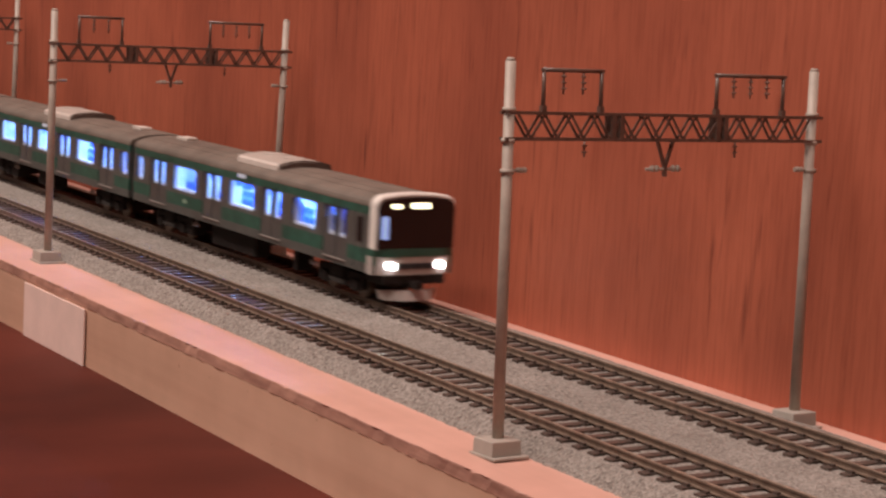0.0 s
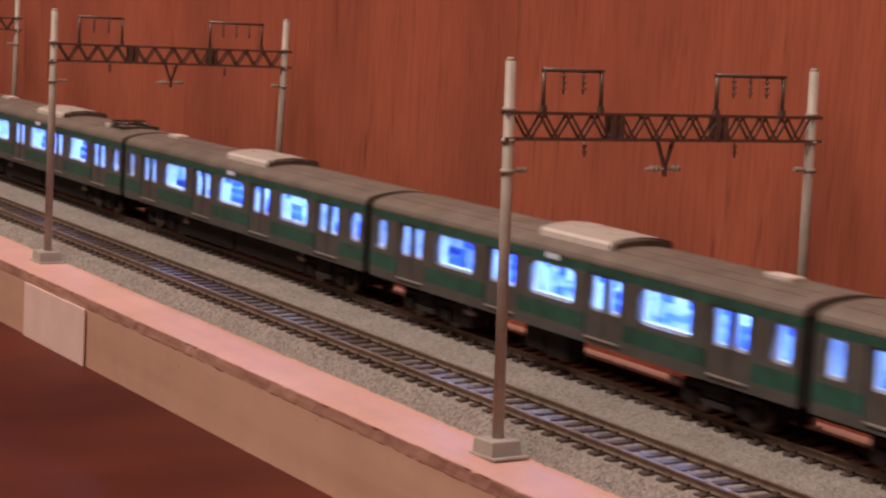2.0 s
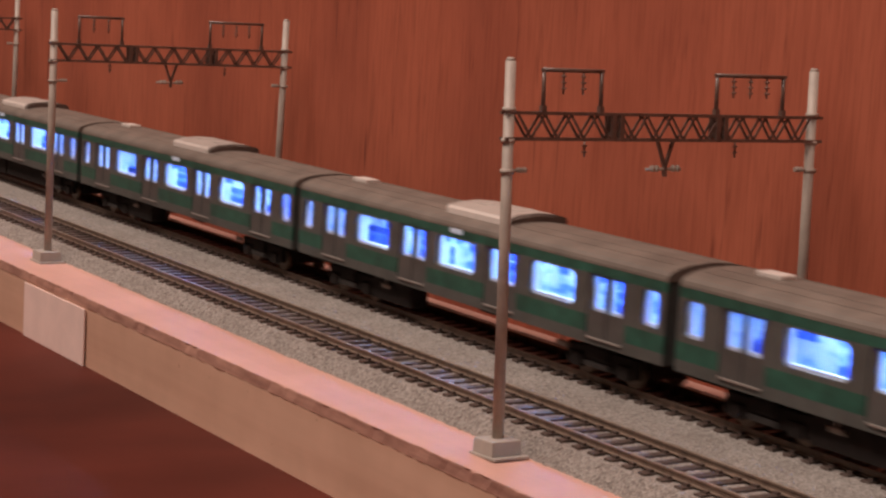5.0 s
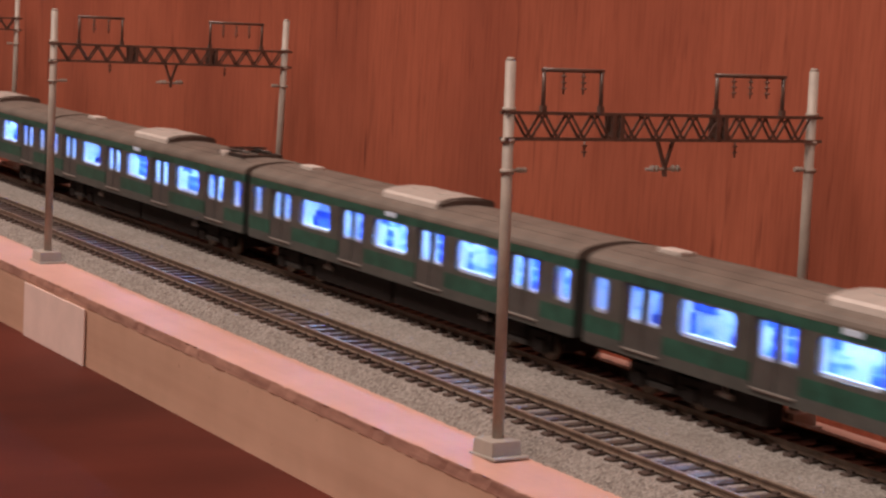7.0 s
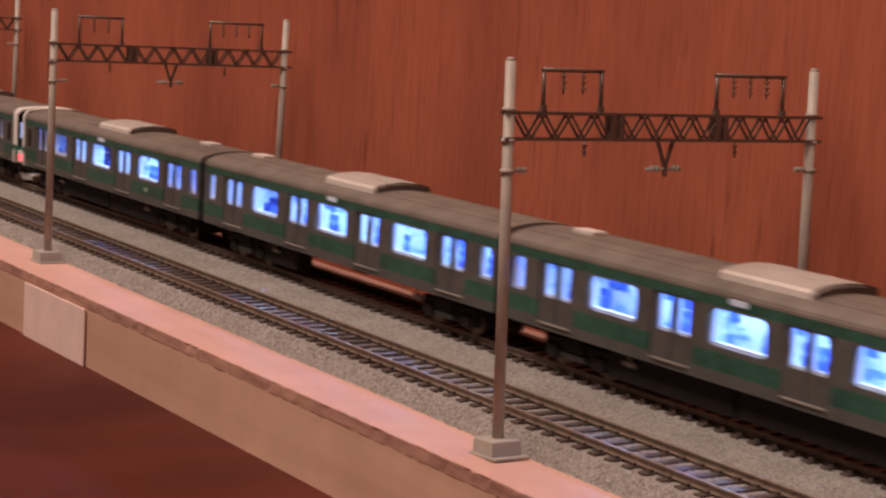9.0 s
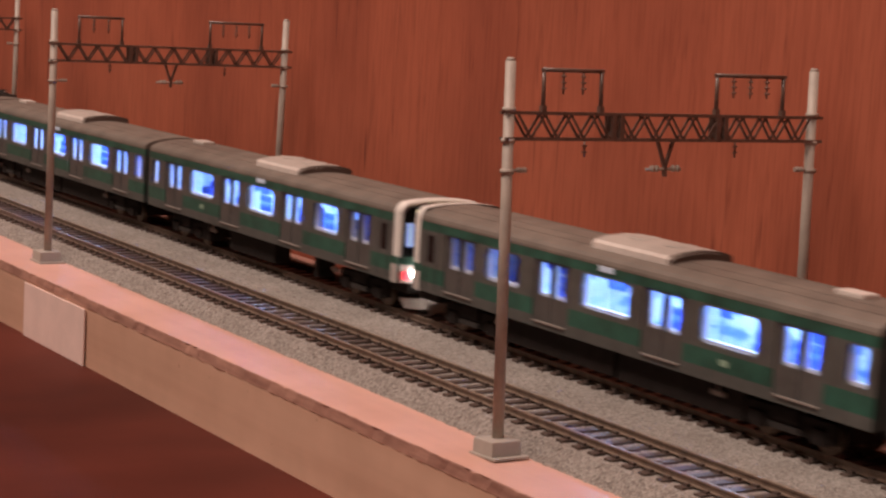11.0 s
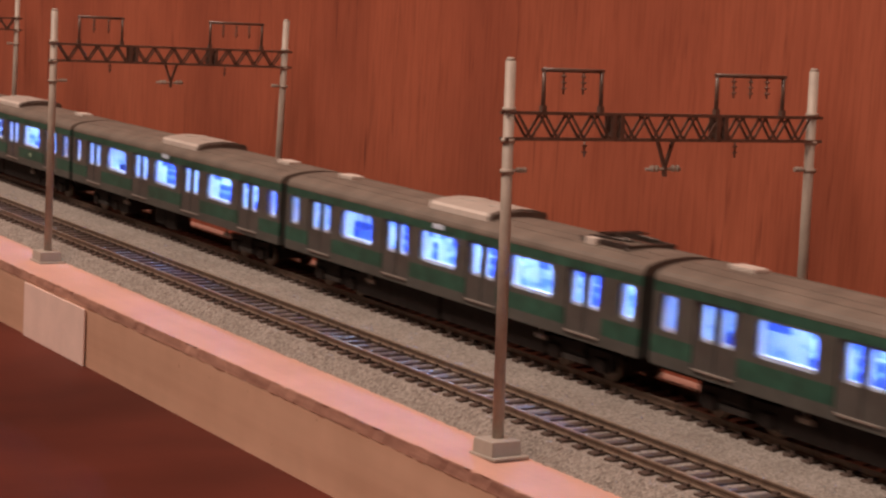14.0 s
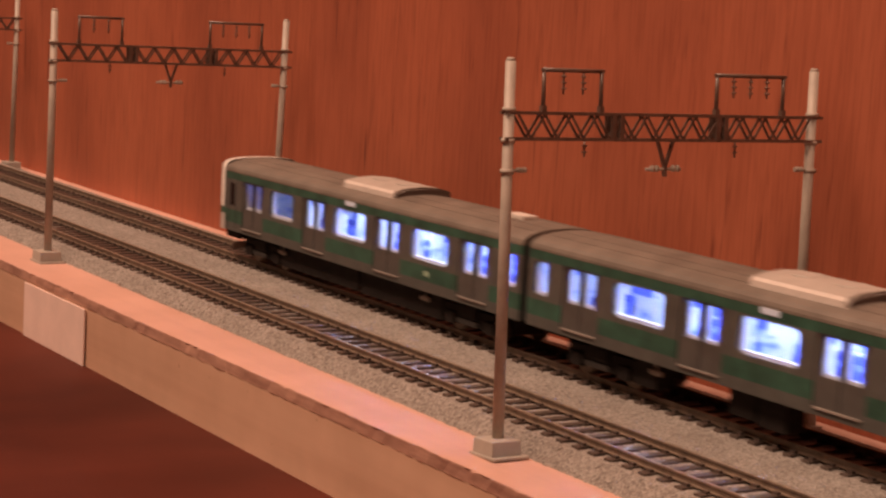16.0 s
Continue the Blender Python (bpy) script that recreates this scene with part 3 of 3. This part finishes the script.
    bevelled(bm, vent - 3.1, vent + 3.1, -1.7, 1.7, 23.8, 24.75, 0.25)
    part("roof_vent", bm, M_VENT_AND_LIT_SIDE, car, "small pale roof vent")
    if pantograph:
        p = part("pantograph_base", bmesh.new(), M_PANTO, car)
        bm = bmesh.new()
        for y in (-5, 5):
            bar(bm, (41, y, 24.2), (55, y, 24.2), 0.7, 0.7)
        for x in (41.5, 54.5):
            bar(bm, (x, -5, 24.2), (x, 5, 24.2), 0.7, 0.7)
            for y in (-5, 5):
                rod(bm, (x, y, 23.2), (x, y, 24.1), 0.7, 0.5, 8)
        bm.transform(Matrix.Scale(MM, 4))
        bm.to_mesh(p.data)
        bm.free()
        bm = bmesh.new()
        for y in (-3.6, 3.6):
            rod(bm, (42, y, 24.6), (53, y * 0.8, 25.0), 0.3, sides=8)
            rod(bm, (53, y * 0.8, 25.0), (46, y * 0.5, 25.4), 0.25, sides=8)
        part("folded_arm", bm, M_PANTO, car, "folded dark pantograph arm")
        bm = bmesh.new()
        for x in (45.4, 47.4):
            bar(bm, (x, -4.7, 25.5), (x, 4.7, 25.5), 0.5, 0.35)
        part("contact_bar", bm, M_PANTO, car)
        bm = bmesh.new()
        bevelled(bm, 43.5, 46.5, -6.2, -4.6, 23.3, 24.7, 0.2)
        part("arm_spring_box", bm, M_VENT_AND_LIT_SIDE, car, "small pale box beside the pantograph")
    # inside: floor, seats, partitions and the light strip
    cabin = HALF - 0.7 if not cab else 54.2
    bm = bmesh.new()
    box(bm, -HALF + 1.2, cabin - 0.5, -8.8, 8.8, 8.2, 8.6)
    part("saloon_floor", bm, M_FLOOR, car, "blue-grey saloon floor")
    bm = bmesh.new()
    box(bm, -HALF + 0.5, cabin, -9.0, 9.0, 20.9, 21.1)
    for x in (-HALF + 1.1, cabin - 0.8):
        box(bm, x, x + 0.4, -9.0, 9.0, 8.6, 20.9)
    for x in (-42.4, -22.6, -9.6, 9.6, 22.6, 42.4):
        for s in (-1, 1):
            if x < cabin:
                box(bm, x - 0.3, x + 0.3, s * 6.7 - 1.7, s * 6.7 + 1.7, 8.6, 17.0)
    # wall added behind the far windows, keeps the strip's light inside
    box(bm, -HALF + 1.5, cabin - 0.8, lined * 8.75 - 0.12, lined * 8.75 + 0.12, 8.6, 20.9)
    part("interior", bm, M_LINER, car, "pale blue-white interior shell")
    # white frames added inside the openings to catch the lamp's light as glowing window edges
    for s in (-1, 1):
        for a, b in [h for h in holes if h[1] < cabin] + [(d + k, d + k + 3.65) for d in doors if d < cabin for k in (-4.2, 0.55)]:
            bm = bmesh.new()
            wide = b - a > 4
            y0, y1 = sorted((s * 8.1 if wide else s * 8.5, s * 9.0))
            e = 0.55 if wide else 0.3
            box(bm, a - 0.4, b + 0.4, y0, y1, WIN0 - 0.5, WIN0 + 0.5)
            box(bm, a - 0.4, a + e, y0, y1, WIN0 + 0.5, WIN1 + 0.3)
            box(bm, b - e, b + 0.4, y0, y1, WIN0 + 0.5, WIN1 + 0.3)
            part("inner_frame", bm, M_TRIM, car, "white lit frame inside the window")
    # blue fittings against the wall across the aisle
    for a, b, z0, z1 in ((-57, -51, 13.2, 17.2), (-44, -31, 13.0, 16.6), (-29, -25.5, 15.2, 18.0), (-13, -4, 13.2, 16.4), (-1.5, 0.2, 17.0, 19.0), (4, 6, 17.0, 19.0),
                         (-24, -20, 13.0, 15.2), (8, 13, 13.2, 17.8), (17, 30, 13.0, 15.0), (20, 27, 15.9, 17.6), (36, 44, 13.2, 17.5), (50, 58, 13.0, 17.8)):
        if b < cabin:
            bm = bmesh.new()
            bevelled(bm, a, b, *sorted((lined * 8.55, lined * 8.05)), z0, z1, 0.15)
            part("wall_fitting", bm, M_SEAT, car, "blue fitting on the inner wall")
    for s in (-1, 1):
        for a, b in ((-42, -23), (-9.2, 9.2), (23, 42), (-64, -56), (56, 64)):
            if b > cabin:
                continue
            bm = bmesh.new()
            bevelled(bm, a, b, s * 6.2 - 2.2, s * 6.2 + 2.2, 8.6, 11.6, 0.4)
            bevelled(bm, a, b, s * 7.9 - 0.5, s * 7.9 + 0.5, 11.4, 12.9, 0.3)
            part("seat", bm, M_SEAT, car, "blue bench seat")
    bm = bmesh.new()
    box(bm, -HALF + 12, cabin - (30 if cab else 3), -1.6, 1.6, 20.3, 20.7)
    part("light_strip", bm, M_STRIP, car, "cool white light strip")
    # underframe
    bm = bmesh.new()
    box(bm, -HALF + 1, nose - 1, -9.1, 9.1, 7.0, 7.6)
    part("underframe", bm, M_UNDER, car, "black underframe")
    for x in (-45.0, 45.0):
        build_bogie(car, x)
    for a, b, low in under:
        bm = bmesh.new()
        bevelled(bm, a, b, *sorted((-lined * 7.4, -lined * 3.2)), low, 7.1, 0.3)
        part("equipment_box", bm, M_UNDER, car, "black underfloor box")
    for x in (-30.5, 32.5):
        bm = bmesh.new()
        bevelled(bm, x, x + 3.2, *sorted((-lined * 8.0, -lined * 7.45)), 4.4, 5.3, 0.15)
        bar(bm, (x + 1.6, -lined * 7.7, 5.2), (x + 1.6, -lined * 7.7, 7.1), 0.3, 0.3)
        part("valve_box", bm, M_STEP, car, "small pale valve box under the floor")
    # ends
    for s in ((-1,) if cab else (-1, 1)):
        bm = bmesh.new()
        prism(bm, [(y * 0.99, z - 0.1) for y, z in ROOF_ARC] + [(9.5, SKIRT), (-9.5, SKIRT)], s * HALF - 0.9 if s > 0 else s * HALF + 0.2, s * HALF - 0.2 if s > 0 else s * HALF + 0.9)
        part("end_wall", bm, M_DOOR, car)
        bm = bmesh.new()
        bevelled(bm, min(s * 64.5, s * 66.5), max(s * 64.5, s * 66.5), -5.2, 5.2, 7.5, 22.0, 0.4)
        part("gangway", bm, M_GANGWAY_AND_SHADE, car, "dark folded gangway")
        bm = bmesh.new()
        bar(bm, (s * 58, 0, 4.6), (s * 66.6, 0, 4.6), 2.0, 1.6)
        part("coupler", bm, M_UNDER, car)
    if cab:
        for s in (-1, 1):
            bm = bmesh.new()
            box(bm, 56.2, 58.4, s * SIDE - 0.05, s * SIDE + 0.06, 13.0, 18.4)
            part("cab_side_window", bm, M_BLACK, car, "dark cab side window")
            bm = bmesh.new()
            box(bm, -33.0, -31.0, *sorted((s * (SIDE - 0.05), s * (SIDE + 0.05))), 9.9, 10.9)
            part("side_mark", bm, M_MARK, car, "small pale green mark on the stripe")
            for x in (55.3, 58.9):
                bm = bmesh.new()
                box(bm, x - 0.1, x + 0.1, s * SIDE - 0.05, s * SIDE + 0.04, SKIRT + 0.6, 19.6)
                part("cab_door_joint", bm, M_GANGWAY_AND_SHADE, car)
        build_nose(car, tail)
    return car


def ring(y_half, z0, z1, corner, n=6):
    """A rounded outline of (y, z): square below, arched above."""
    pts = [(-y_half, z0)]
    top = [(-y_half, z1 - corner)]
    for i in range(1, n):
        a = math.pi / 2 * i / n
        top.append((-y_half + corner * (1 - math.cos(a)), z1 - corner + corner * math.sin(a)))
    pts += top
    pts.append((-y_half * 0.45, z1 + 0.35))
    pts.append((0, z1 + 0.5))
    return pts + [(-y, z) for y, z in pts[-2::-1]]


def build_nose(car, tail):
    # the white mask round the front
    bm = bmesh.new()
    outer = ring(9.86, 12.2, 23.6, 2.5)
    inner = ring(9.3, 12.2, 22.7, 2.0)
    layers = [[bm.verts.new((x, y * k, z)) for y, z in o] for o, x, k in ((outer, 61.5, 1.0), (outer, 62.9, 1.0), (outer, 63.7, 0.988), (inner, 64.1, 1.0), (inner, 63.2, 1.0))]
    for a, b in zip(layers, layers[1:]):
        for i in range(len(a) - 1):
            bm.faces.new((a[i], a[i + 1], b[i + 1], b[i])).smooth = True
    part("cab_mask", bm, M_WHITE, car, "cream white rounded cab mask")
    bm = bmesh.new()
    front = [(y, z) for y, z in ring(9.25, 12.3, 22.6, 2.0)]
    prism(bm, front, 61.0, 64.5)
    screen = part("windscreen", bm, M_BLACK, car, "glossy black windscreen panel")
    for y0, y1, z0, z1 in ((-6.4, -4.0, 20.9, 21.8), (-1.6, 3.0, 20.9, 22.0)):
        bm = bmesh.new()
        bevelled(bm, 64.4, 64.75, y0, y1, z0, z1, 0.12)
        part("lit_sign", bm, M_SIGN, screen, "warm lit destination sign")
    # this pane glows by itself, in place of saloon light showing through
    bm = bmesh.new()
    bevelled(bm, 64.4, 64.62, -8.7, -6.9, 14.4, 19.2, 0.15)
    part("side_glow_pane", bm, M_GLOW_PANE, screen, "glowing pane in place of the saloon's light")
    # the lower front, with a green band
    for name, z0, z1, mat, k in (("front_band", 10.6, 12.3, M_GREEN, 0.0), ("front_panel", SKIRT - 0.1, 10.6, M_FRONT, 0.15)):
        bm = bmesh.new()
        n = 10
        rows = []
        for z in (z0, z1):
            row = [(60.9, -9.86)] + [(63.4 + 1.5 * (1 - abs(i / n * 2 - 1) ** 4) - k, -9.84 + 19.68 * i / n) for i in range(n + 1)] + [(60.9, 9.86)]
            rows.append([bm.verts.new((x, y, z)) for x, y in row])
        for i in range(len(rows[0]) - 1):
            bm.faces.new((rows[0][i], rows[0][i + 1], rows[1][i + 1], rows[1][i]))
        bm.faces.new(rows[0])
        bm.faces.new(rows[1])
        part(name, bm, mat, car)
    for s in (-1, 1):
        bm = bmesh.new()
        bevelled(bm, 64.2, 65.0, s * 6.0 - 1.15, s * 6.0 + 1.15, 8.1, 9.4, 0.5)
        part("headlight", bm, M_HEAD, car, "glowing white headlight")
        if tail:
            bm = bmesh.new()
            bevelled(bm, 64.2, 64.9, s * 8.2 - 0.85, s * 8.2 + 0.85, 7.5, 9.2, 0.3)
            part("tail_lamp", bm, M_TAIL, car, "glowing red tail lamp")
    bm = bmesh.new()
    bevelled(bm, 64.3, 65.0, -4.2, 4.2, 8.0, 9.3, 0.2)
    part("front_grille", bm, M_GANGWAY_AND_SHADE, car, "dark panel between the headlights")
    # coupler and snow skirt
    bm = bmesh.new()
    bevelled(bm, 57, 64.5, -7.6, 7.6, 4.6, SKIRT, 0.4)
    part("buffer_beam", bm, M_UNDER, car)
    bm = bmesh.new()
    n = 10
    rows = []
    for z, x, w in ((3.3, 64.4, 7.4), (1.2, 65.2, 6.6)):
        rows.append([bm.verts.new((x - 3.0 * abs(i / n * 2 - 1) ** 3, -w + 2 * w * i / n, z)) for i in range(n + 1)])
        rows.append([bm.verts.new((x - 0.6 - 3.0 * abs(i / n * 2 - 1) ** 3, -w + 2 * w * i / n, z)) for i in range(n + 1)])
    for a, b in ((0, 2), (1, 3), (0, 1), (2, 3)):
        for i in range(n):
            bm.faces.new((rows[a][i], rows[a][i + 1], rows[b][i + 1], rows[b][i]))
    part("snow_skirt", bm, M_FRONT, car, "pale curved skirt below the front")
    bm = bmesh.new()
    bar(bm, (60, 0, 4.6), (66.6, 0, 4.6), 2.0, 1.6)
    part("coupler", bm, M_UNDER, car)


UNDER_CAB = [(-35, -31.5, 1.7), (-20, 4.2, 1.5), (23.4, 25.5, 1.7)]
UNDER_LONG = [(-35, -2, 1.4), (-1, 35, 1.6)]
UNDER_PAIR = [(-35, -29, 1.7), (-10.5, -4.0, 2.0), (-3.6, 3, 1.5)]
UNDER_OPEN = [(-35, -19.5, 1.6), (6, 12, 5.7)]
CAR_LABEL = "grey and teal green commuter car with lit windows"


def build_train():
    """All fifteen cars in order, the first one leading."""
    cab_label = "grey and teal green cab car with white front mask"
    lead = build_car(True, False, cab_label, UNDER_CAB, vent=-53)
    second = build_car(True, False, "grey and teal green cab car with red tail lamps", UNDER_CAB, vent=-53, tail=True)
    rear = build_car(True, False, cab_label, UNDER_LONG, vent=-50, lined=-1)
    closed = build_car(False, False, "grey and teal green commuter car over a long underfloor box", UNDER_LONG, vent=-53)
    airy = build_car(False, False, "grey and teal green commuter car with an almost clear underfloor", UNDER_OPEN, vent=-53)
    front_vent = build_car(False, False, CAR_LABEL, UNDER_PAIR, vent=50)
    panto = build_car(False, True, "grey and teal green commuter car with folded roof pantograph", UNDER_LONG, vent=-53)
    kinds = {1: lead, 11: second, 10: rear, 15: rear, 4: panto, 8: panto, 13: panto, 2: front_vent, 14: front_vent, 5: airy, 6: airy, 9: airy}
    made, cars = set(), []
    for n in range(1, 16):
        first = kinds.get(n, closed)
        if first in made:
            cars.append(copy_thing(first, pose(0, 0, 0)))
        else:
            made.add(first)
            cars.append(first)
    return cars


# the first gap between two cars, in millimetres along the track, second by second
GAP = [(0.0, -230.0), (0.5, -164.4), (1.0, -98.6), (1.5, -33.0), (2.0, 30.6), (3.0, 155.5), (4.0, 277.7), (6.5, 578.8), (9.0, 881.0),
       (11.5, 1170.2), (13.5, 1399.7), (14.5, 1516.4), (15.0, 1574.4), (16.0, 1688.1)]


def motions():
    for n, car in enumerate(CARS):
        turn = 180 if n in (9, 14) else 0
        slack = 0.9 if n == 14 else 0.0
        walk(car, [(t, pose((g + slack + PITCH_C / 2 - PITCH_C * n) * MM, TRACK2 * MM, 0, 0, 0, turn)) for t, g in GAP])


# ---------------------------------------------------------------- put together
build_setting()
build_plate()
GANTRY = build_gantry()
GANTRY.matrix_basis = pose(0, 0, 0, 0, -2.8, 0)
copy_thing(GANTRY, pose(-0.1988, 0, 0, 0, 0.2, 0))
copy_thing(GANTRY, pose(-0.4038, 0, 0, 0, 0, 0))
CARS = build_train()
build_ballast()
build_track(0.0, 1.5, "dark brown model track with weathered rails beside the shelf edge")
build_track(TRACK2, 0.4, "dark brown model track with weathered rails beside the wall")
motions()
